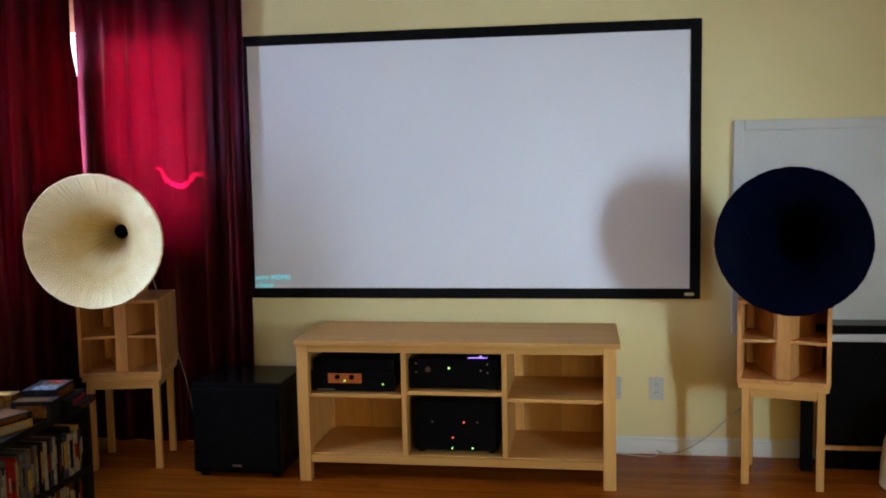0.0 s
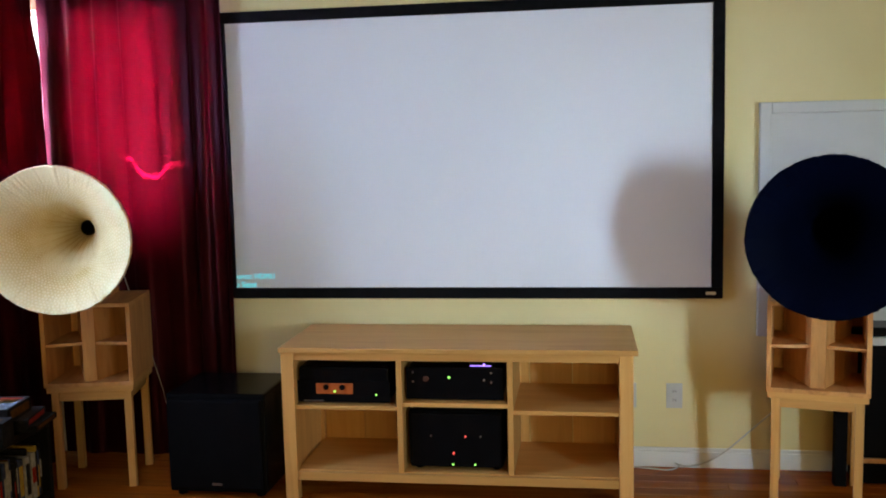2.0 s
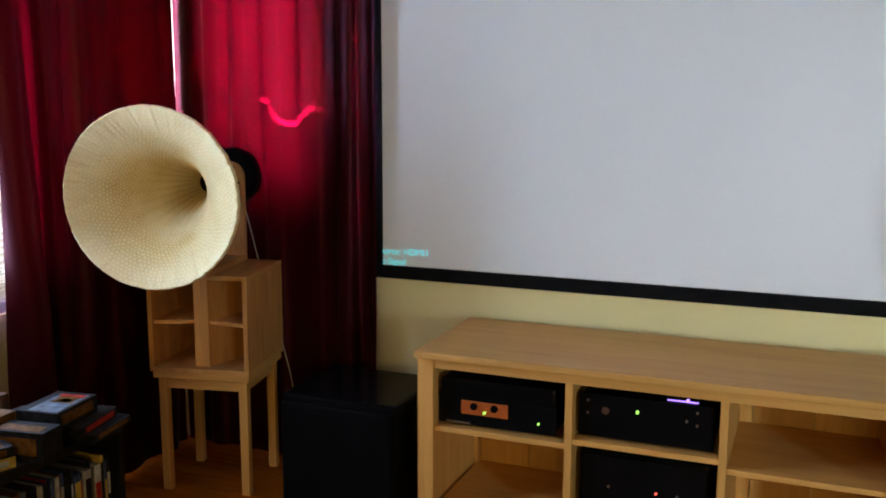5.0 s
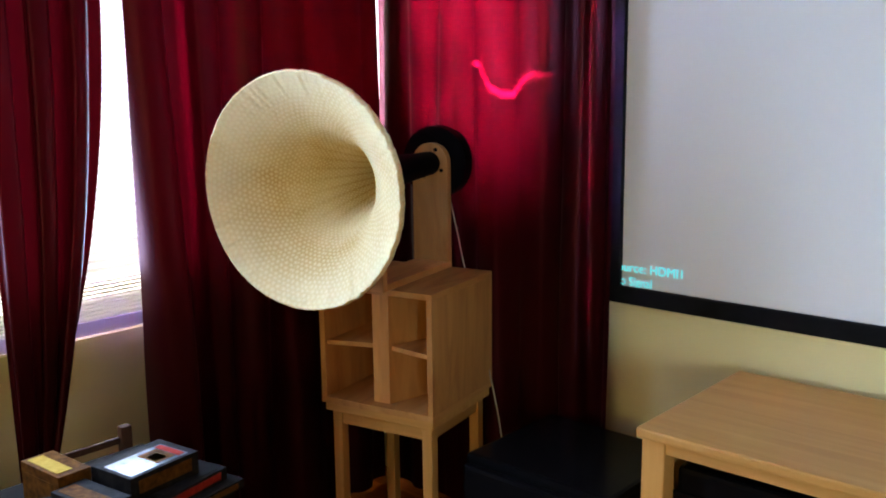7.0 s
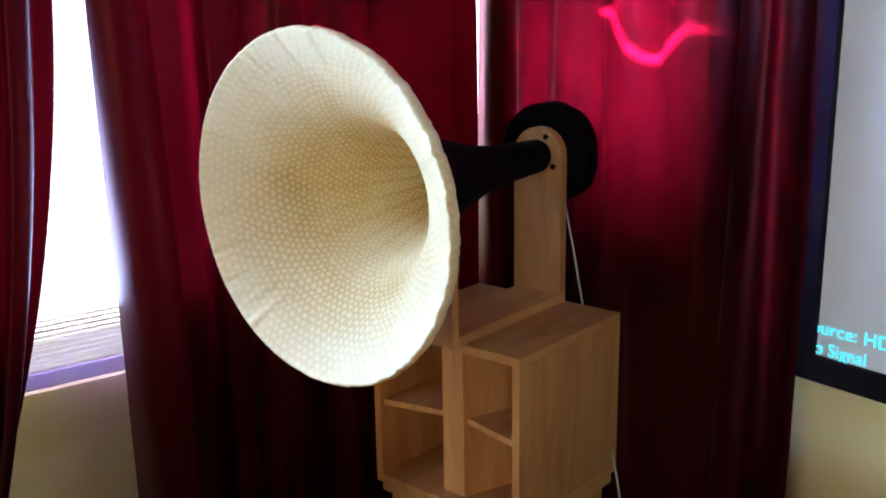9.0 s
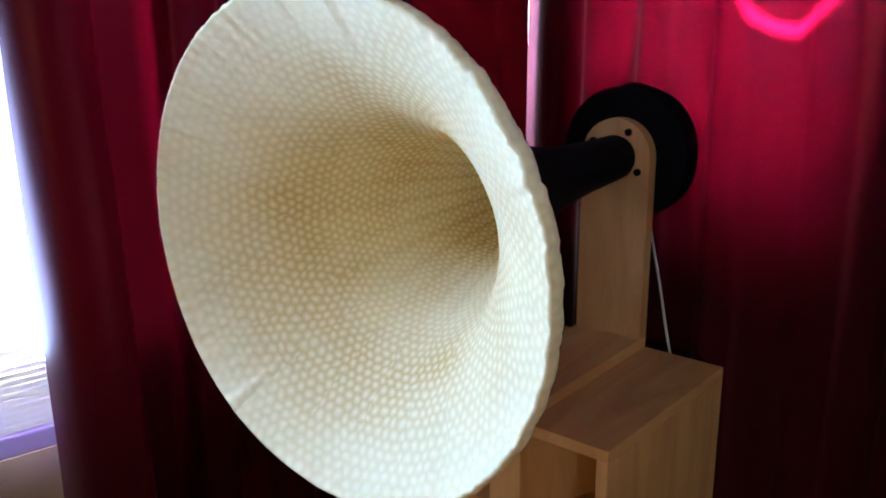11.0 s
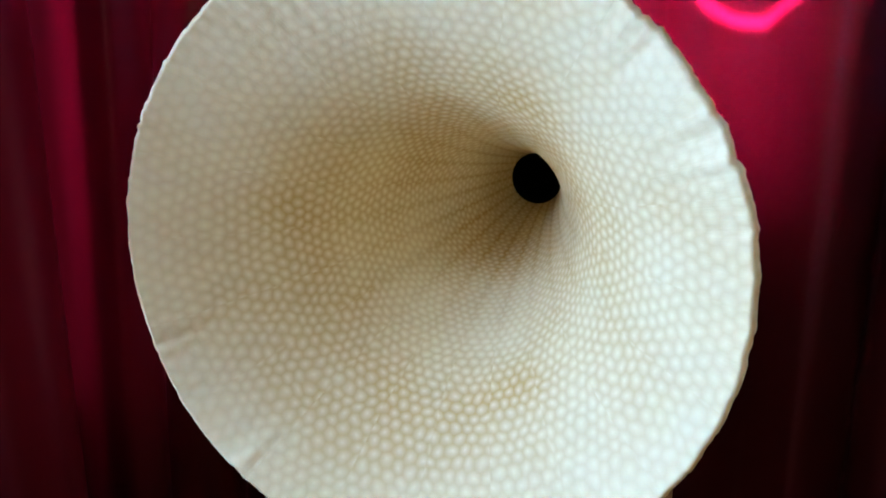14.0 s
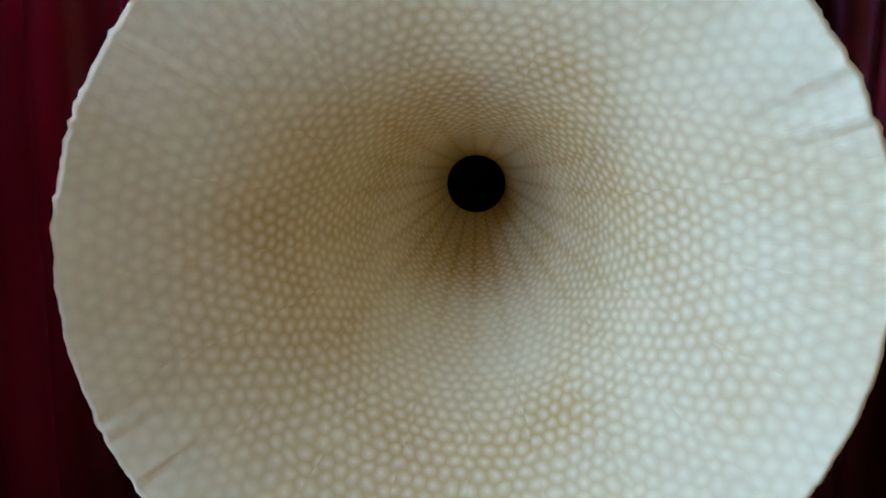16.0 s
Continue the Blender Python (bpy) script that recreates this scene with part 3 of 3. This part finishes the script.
def lathe(rings, sides, wobble=None, uv=True):
    """Rings of (distance back from the mouth, radius); the axis runs along +y."""
    bm = bmesh.new()
    grid = []
    for j, (s, r) in enumerate(rings):
        row = []
        for i in range(sides):
            a = 2 * math.pi * i / sides
            ds, dr = wobble(a, s, j) if wobble else (0, 0)
            row.append(bm.verts.new(((r + dr) * math.cos(a), s + ds, (r + dr) * math.sin(a))))
        grid.append(row)
    lay, cells = bm.loops.layers.uv.new("UVMap"), bm.loops.layers.uv.new("Cells")
    length, run = 0.0, [0.0]
    # cell net laid in twenty gores; the cells shrink from the rim to the throat
    net, gore = [0.0], sides // 20 if sides % 20 == 0 else sides
    pitch = [0.008 + 0.0085 * min(1.0, r / 0.29) for s, r in rings]
    for j in range(len(rings) - 1):
        net.append(net[-1] + math.hypot(rings[j + 1][0] - rings[j][0], rings[j + 1][1] - rings[j][1]) / pitch[j])
    for (s0, r0), (s1, r1) in zip(rings, rings[1:]):
        length += math.hypot(s1 - s0, r1 - r0) / (math.pi * (r0 + r1))
        run.append(length)
    for j in range(len(rings) - 1):
        for i in range(sides):
            k = (i + 1) % sides
            f = bm.faces.new((grid[j][i], grid[j][k], grid[j + 1][k], grid[j + 1][i]))
            for loop, (ii, jj) in zip(f.loops, ((i, j), (i + 1, j), (i + 1, j + 1), (i, j + 1))):
                loop[lay].uv = (ii / sides, run[jj])
                loop[cells].uv = (((ii - i) + i % gore - gore / 2) / sides * 2 * math.pi * rings[jj][1] / pitch[jj] + 40 + 7.3 * (i // gore), net[jj])
    return bm


def horn_loudspeaker(at, inner, label, seed):
    h = thing("horn_loudspeaker", label, "horn loudspeaker", at, "horn loudspeakers")

    def wrinkle(a, s, j):
        near = math.exp(-s / 0.035)
        n1 = noise.noise((9 * math.cos(a), 9 * math.sin(a), seed + 2 * s))
        n2 = noise.noise((26 * math.cos(a), 26 * math.sin(a), seed + 9 + 6 * s))
        n3 = noise.noise((2.0 * math.cos(a), 2.0 * math.sin(a), seed + 30))
        n4 = noise.noise((64 * math.cos(a), 64 * math.sin(a), seed + 50 + 14 * s))
        return near * (0.0022 * n1 + 0.0012 * n2 + 0.0014 * n4), near * (0.0026 * n1 + 0.0026 * n2 + 0.0026 * n4) + 0.003 * n3 * math.exp(-s / 0.2)

    steps = [0.485 * (k / 70) ** 1.4 for k in range(71)]
    rim = [(0.024, 0.299), (0.017, 0.3025), (0.009, 0.3035), (0.003, 0.302)]
    rings = rim + [(s, smooth_profile(s)) for s in steps]
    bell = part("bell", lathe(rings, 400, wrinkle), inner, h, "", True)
    back = [(0.024, 0.299), (0.034, 0.277)] + [(s + 0.004, smooth_profile(s) + 0.010) for s in (0.05, 0.08, 0.12, 0.16, 0.2, 0.26, 0.32, 0.38, 0.44, 0.5, 0.56, 0.62, 0.665)]
    part("outer_shell", lathe(back, 120, wrinkle), MATT, h, "matt black outside of the horn", True)
    part("throat_liner", lathe([(0.483, 0.0358), (0.56, 0.030), (0.67, 0.026)], 48), MATT, h, "black inside of the neck", True)
    part("neck", rod((0, 0.655, 0), (0, 0.70, 0), 0.034, 32), MATT, h, "black neck pipe", True)
    part("motor", rod((0, 0.70, 0), (0, 0.80, 0), 0.112, 48), MATT, h, "black driver magnet housing")
    part("motor_cap", rod((0, 0.80, 0), (0, 0.83, 0), 0.095, 48, 0.08), MATT, h)
    return h


def bracket(h, dz, tilt):
    """The plywood cradle under the horn: a base plate, a low front rest and a tall round-headed upright."""
    w, c = 0.062, -0.002
    rise, made = math.tan(radians(tilt)), []
    made.append(part("base_plate", block(c - w, c + w, 0.316, 0.70, dz, dz + 0.02, 0.002), PLY, h))
    clear = smooth_profile(0.30) + 0.014
    bm = bmesh.new()
    pts = [(c - w, dz), (c + w, dz)] + [(x, 0.30 * rise - math.sqrt(max(clear * clear - x * x, 0.0))) for x in [c + w - 2 * w * k / 16 for k in range(17)]]
    lo = [bm.verts.new((x, 0.294, z)) for x, z in pts]
    hi = [bm.verts.new((x, 0.315, z)) for x, z in pts]
    bm.faces.new(lo)
    bm.faces.new(hi[::-1])
    for i in range(len(pts)):
        k = (i + 1) % len(pts)
        bm.faces.new((lo[i], lo[k], hi[k], hi[i]))
    made.append(part("front_rest", bm, PLY_UP, h))
    bm = bmesh.new()
    pts = [(c - w, dz + 0.02), (c + w, dz + 0.02)] + [(c + w * math.cos(a), 0.687 * rise + w * math.sin(a)) for a in [math.pi * k / 20 for k in range(21)]]
    lo = [bm.verts.new((x, 0.676, z)) for x, z in pts]
    hi = [bm.verts.new((x, 0.698, z)) for x, z in pts]
    bm.faces.new(lo)
    bm.faces.new(hi[::-1])
    for i in range(len(pts)):
        k = (i + 1) % len(pts)
        bm.faces.new((lo[i], lo[k], hi[k], hi[i]))
    made.append(part("upright", bm, PLY_UP, h))
    for a in (62, 152, 242, 332):
        x, z = c + 0.047 * math.cos(radians(a)), 0.687 * rise + 0.047 * math.sin(radians(a))
        made.append(part("bolt", rod((x, 0.677, z), (x, 0.672, z), 0.006, 12), MATT, h))
    # the cradle stands level while the horn tips forward in it
    for ob in made:
        ob.rotation_euler.x = -radians(tilt)


def speaker_cabinet(at, label):
    c = thing("speaker_cabinet", label, "speaker cabinet", at, "speaker cabinets")
    w, d, z0, z1, t = 0.195, 0.185, 0.475, 0.847, 0.018
    part("top_panel", block(-w, w, -d, d, z1 - t, z1, 0.0015), PLY, c)
    part("bottom_panel", block(-w, w, -d, d, z0, z0 + t, 0.0015), PLY, c)
    for x in (-w, w - t):
        part("side_panel", block(x, x + t, -d, d, z0 + t, z1 - t, 0.0015), PLY_UP, c)
    part("back_panel", block(-w + t, w - t, d - 0.012, d, z0 + t, z1 - t), PLY_UP, c)
    for sgn in (-1, 1):
        bm = bmesh.new()
        pts = [(0.0, -d + 0.035), (sgn * 0.028, -d + 0.035), (sgn * 0.135, d - 0.05), (sgn * 0.118, d - 0.05), (0.0, -d + 0.075)]
        lo = [bm.verts.new((x, y, z0 + t)) for x, y in pts]
        hi = [bm.verts.new((x, y, z1 - t)) for x, y in pts]
        bm.faces.new(lo)
        bm.faces.new(hi)
        for i in range(5):
            bm.faces.new((lo[i], lo[(i + 1) % 5], hi[(i + 1) % 5], hi[i]))
        part("wedge_panel", bm, PLY_UP, c)
        bm = bmesh.new()
        pts = [(sgn * (w - t), -d + 0.012), (sgn * 0.03, -d + 0.045), (sgn * 0.13, d - 0.06), (sgn * (w - t), d - 0.06)]
        lo = [bm.verts.new((x, y, 0.655)) for x, y in pts]
        hi = [bm.verts.new((x, y, 0.668)) for x, y in pts]
        bm.faces.new(lo)
        bm.faces.new(hi)
        for i in range(4):
            bm.faces.new((lo[i], lo[(i + 1) % 4], hi[(i + 1) % 4], hi[i]))
        part("brace_shelf", bm, PLY, c)
    return c


def stool(at):
    s = thing("stool", "plain birch stool with four square legs under the cabinet", "stool", at, "stools under the loudspeakers")
    w, d = 0.19, 0.175
    part("seat", block(-w, w, -d, d, 0.447, 0.475, 0.005), BIRCH, s)
    for x in (-w + 0.015, w - 0.048):
        for y in (-d + 0.015, d - 0.048):
            part("leg", block(x, x + 0.033, y, y + 0.033, 0, 0.447, 0.003), BIRCH_UP, s)
    for y in (-d + 0.02, d - 0.038):
        part("apron", block(-w + 0.048, w - 0.048, y, y + 0.018, 0.405, 0.447, 0.002), BIRCH, s)
    for x in (-w + 0.02, w - 0.038):
        part("apron", block(x, x + 0.018, -d + 0.048, d - 0.048, 0.405, 0.447, 0.002), BIRCH_DEEP, s)
    return s


LEFT, RIGHT = pose(-2.269, 4.342, 0, 0, 0, 12), pose(0.905, 4.385, 0, 0, 0, -13)
for at, mat, label in ((pose(-2.155, 3.838, 1.158, 1.5, 0, 13.05), HORN_WHITE, "cream papier-mache horn loudspeaker on a plywood cradle"),
                       (pose(0.828, 3.90, 1.135, 0.9, 0, -13), HORN_BLUE, "blue-black papier-mache horn loudspeaker on a plywood cradle")):
    h = horn_loudspeaker(at, mat, label, 4 if mat is HORN_WHITE else 17)
    bracket(h, *((0.847 - 1.158, 1.5) if mat is HORN_WHITE else (0.847 - 1.135, 0.9)))
speaker_cabinet(LEFT, "open plywood speaker cabinet with a wedge inside, on a stool")
speaker_cabinet(RIGHT, "open plywood speaker cabinet with a wedge inside, on a stool")
stool(LEFT)
stool(RIGHT)

# ---- low black shelf with discs and books ----
rack = thing("disc_shelf", "low black-brown shelf filled with film cases", "shelf")
KX0, KX1, KY0, KY1, KZ = -2.42, -2.03, 2.55, 3.52, 0.53
part("top", block(KX0, KX1, KY0, KY1, KZ - 0.03, KZ, 0.003), SHELFBLACK, rack)
for y in (KY0, KY1 - 0.02):
    part("end_panel", block(KX0, KX1, y, y + 0.02, 0, KZ - 0.03), SHELFBLACK, rack)
part("back_panel", block(KX0, KX0 + 0.01, KY0 + 0.02, KY1 - 0.02, 0, KZ - 0.03), SHELFBLACK, rack)
for z in (0.02, 0.235):
    part("board", block(KX0 + 0.01, KX1, KY0 + 0.02, KY1 - 0.02, z, z + 0.02, 0.002), SHELFBLACK, rack)
CASES = [plain("case_" + n, d, l, 60, 0.5, 0.02, gloss=0.04) for n, d, l in (
    ("black", (0.006, 0.006, 0.007), (0.02, 0.018, 0.018)), ("white", (0.22, 0.21, 0.17), (0.40, 0.38, 0.32)), ("yellow", (0.32, 0.20, 0.03), (0.45, 0.30, 0.06)),
    ("blue", (0.02, 0.03, 0.07), (0.05, 0.07, 0.13)), ("grey", (0.08, 0.08, 0.08), (0.16, 0.16, 0.16)), ("red", (0.22, 0.012, 0.008), (0.34, 0.03, 0.018)),
    ("tan", (0.05, 0.018, 0.004), (0.15, 0.06, 0.012)))]
rnd = random.Random(5)
for z in (0.04, 0.255):
    y = KY0 + 0.03
    while y < KY1 - 0.05:
        t = rnd.choice((0.014, 0.014, 0.014, 0.026, 0.01))
        hgt = rnd.choice((0.19, 0.19, 0.19, 0.17, 0.185))
        k = rnd.choice((0, 0, 0, 1, 1, 2, 3, 4, 6, 1, 5))
        case = thing("film_case", "upright plastic film case on the black shelf", "film case", None, "film cases on the shelf")
        x1 = KX1 - 0.012 - rnd.uniform(0, 0.02)
        part("case", block(x1 - 0.135, x1, y, y + t, z, z + hgt, 0.001), CASES[k], case)
        part("spine_label", block(x1, x1 + 0.0008, y + 0.002, y + t - 0.002, z + hgt * rnd.uniform(0.15, 0.4), z + hgt * rnd.uniform(0.6, 0.9)), CASES[rnd.choice((0, 1, 1, 2, 5))], case)
        y += t + 0.0012


def boxed(name, label, x, y, z, wide, deep, high, turn, mats, lean=0.0):
    b = thing(name, label, "book", pose(x, y, z, 0, lean, turn), "books and cases on the shelf")
    part("cover", block(-wide / 2, wide / 2, -deep / 2, deep / 2, 0, high, 0.0015), mats[0], b)
    part("cover_print", block(-wide / 2 + 0.01, wide / 2 - 0.02, -deep / 2 + 0.01, deep / 2 - 0.03, high, high + 0.0008), mats[1], b)
    part("spine_print", block(-wide / 2 + 0.02, wide / 2 - 0.02, -deep / 2 - 0.0008, -deep / 2, high * 0.25, high * 0.8), mats[2], b)
    return b


def patches(b, high, spots):
    """Printed panels on a lying cover: (x0, x1, y0, y1, material) on its top."""
    for x0, x1, y0, y1, mat in spots:
        part("printed_panel", block(x0, x1, y0, y1, high + 0.0008, high + 0.0016), mat, b)


C = dict(zip(("black", "white", "yellow", "blue", "grey", "red", "tan"), CASES))
COVER = plain("glossy_picture_cover", (0.07, 0.09, 0.13), (0.24, 0.26, 0.29), 28, 0.16, 0.02)
boxed("film_case", "flat film case at the bottom of the stack", -2.055, 3.425, KZ, 0.19, 0.135, 0.022, 100, (C["black"], C["black"], C["tan"]))
boxed("film_case", "red spined film case lying in the stack", -2.075, 3.395, KZ + 0.022, 0.19, 0.135, 0.03, 103, (C["black"], C["black"], C["red"]))
setbox = boxed("box_set", "black box set with a glossy picture cover on the stack", -2.100, 3.345, KZ + 0.052, 0.18, 0.13, 0.052, 98, (C["black"], COVER, C["tan"]))
patches(setbox, 0.052, ((-0.005, 0.045, -0.045, 0.02, C["tan"]), (0.0, 0.03, -0.035, 0.0, C["yellow"]), (0.048, 0.066, -0.05, 0.03, C["red"])))
boxed("book", "golden brown book lying beside the stack", -2.225, 3.205, KZ, 0.15, 0.075, 0.103, 4, (C["tan"], C["yellow"], C["tan"]))
boxed("book", "dark brown book lying beside the golden one", -2.066, 3.20, KZ, 0.155, 0.08, 0.084, 8, (C["black"], C["tan"], C["tan"]))
boxed("film_case", "pale film case lying on the shelf", -2.13, 3.06, KZ, 0.19, 0.135, 0.03, 75, (C["yellow"], C["tan"], C["white"]))
boxed("film_case", "dark film case lying on a pale one", -2.14, 3.07, KZ + 0.03, 0.19, 0.135, 0.028, 68, (C["black"], C["tan"], C["tan"]))
boxed("book", "brown book lying on the shelf", -2.20, 2.88, KZ, 0.2, 0.14, 0.04, 83, (C["tan"], C["red"], C["black"]))

# small dark wooden rack by the curtain
wr = thing("wooden_rack", "small dark wooden folding rack by the curtain", "rack")
part("post", block(-2.51, -2.485, 3.50, 3.53, 0, 0.56, 0.004), DARKWOOD, wr)
part("post", block(-2.51, -2.485, 3.30, 3.33, 0, 0.50, 0.004), DARKWOOD, wr)
part("rail", block(-2.503, -2.493, 3.33, 3.50, 0.515, 0.533, 0.003), DARKWOOD, wr)
part("rail", block(-2.503, -2.493, 3.33, 3.50, 0.30, 0.318, 0.003), DARKWOOD, wr)

# ---- black stand at the far end ----
st = thing("black_stand", "black cabinet with pale trim by the wall", "cabinet")
CX0 = 1.007
part("post", block(CX0, CX0 + 0.05, 4.47, 4.52, 0, 0.62, 0.003), MATT, st)
part("body", block(1.10, 2.0, 4.50, 4.655, 0.12, 0.62, 0.004), MATT, st)
part("trim", block(1.062, 1.10, 4.505, 4.65, 0.085, 0.62, 0.003), PLY_UP, st)
part("rail", block(1.10, 2.0, 4.495, 4.65, 0.098, 0.118, 0.003), PLY, st)
part("plinth", block(1.11, 1.99, 4.52, 4.65, 0, 0.098), MATT, st)
part("top", block(CX0, 2.0, 4.47, 4.655, 0.62, 0.655, 0.004), GREYTOP, st)
slab = thing("flat_player", "flat black player lying on the cabinet", "player")
part("case", block(1.02, 1.9, 4.48, 4.65, 0.655, 0.695, 0.006), BLACK, slab)

# ---- unfinished paper bell lying on its mouth by the black cabinet ----
spare = thing("paper_bell", "small white papier-mache bell standing on the floor", "paper bell", pose(1.52, 4.28, 0, -90, 0, 0))
part("shell", lathe([(-0.005, 0.215), (-0.10, 0.212), (-0.20, 0.20), (-0.29, 0.17), (-0.36, 0.12), (-0.40, 0.06), (-0.41, 0.001)], 64), HORN_WHITE, spare, "", True)

# ---- wall outlets and loose cable ----
for x in (0.352, 0.145):
    o = thing("wall_outlet", "white double wall outlet above the baseboard", "wall outlet", pose(x, NY, 0.336))
    part("plate", block(-0.036, 0.036, -0.006, 0, -0.058, 0.058, 0.002), PANELWHITE, o)
    for z in (-0.02, 0.02):
        part("socket", block(-0.016, 0.016, -0.008, -0.006, z - 0.014, z + 0.014, 0.003), PANELWHITE, o)
        for dx in (-0.006, 0.006):
            part("slot", block(dx - 0.0012, dx + 0.0012, -0.0086, -0.008, z - 0.004, z + 0.006), MATT, o)
cable = tube("speaker_cable", [(0.16, 4.64, 0.006), (0.25, 4.62, 0.006), (0.33, 4.60, 0.006), (0.38, 4.63, 0.02), (0.34, 4.645, 0.03), (0.42, 4.635, 0.006),
                               (0.55, 4.64, 0.06), (0.70, 4.645, 0.20), (0.84, 4.62, 0.34), (0.90, 4.59, 0.46)], 0.0035, RUBBER)
tagged(cable, "thin pale cable lying loose along the baseboard", "cable")
wire = tube("speaker_wire", [(-2.285, 4.545, 1.12), (-2.262, 4.545, 1.03), (-2.238, 4.545, 0.95), (-2.218, 4.545, 0.865), (-2.15, 4.545, 0.66), (-2.097, 4.545, 0.47), (-2.05, 4.53, 0.33), (-2.02, 4.5, 0.2), (-1.98, 4.45, 0.005)], 0.0022, RUBBER)
tagged(wire, "thin grey wire hanging from the horn driver", "wire")

# ---- floorboards ----
PLANK = {}
rnd = random.Random(11)
y, row = 2.45, 0
while y < NY:
    x, long = WX, rnd.choice((0.3, 0.6, 0.9))
    while x < EX:
        if long not in PLANK:
            PLANK[long] = mesh_of("floorboard", block(0, long - 0.0015, 0, 0.0795, -0.004, 0, 0.0008), OAKFLOOR)
        if x < 1.9:
            ob = new("floorboard", PLANK[long])
            ob.location = (x, y, 0)
            ob.parent = floor
        x, long = x + long, rnd.choice((0.9, 1.2, 1.5))
    y += 0.081
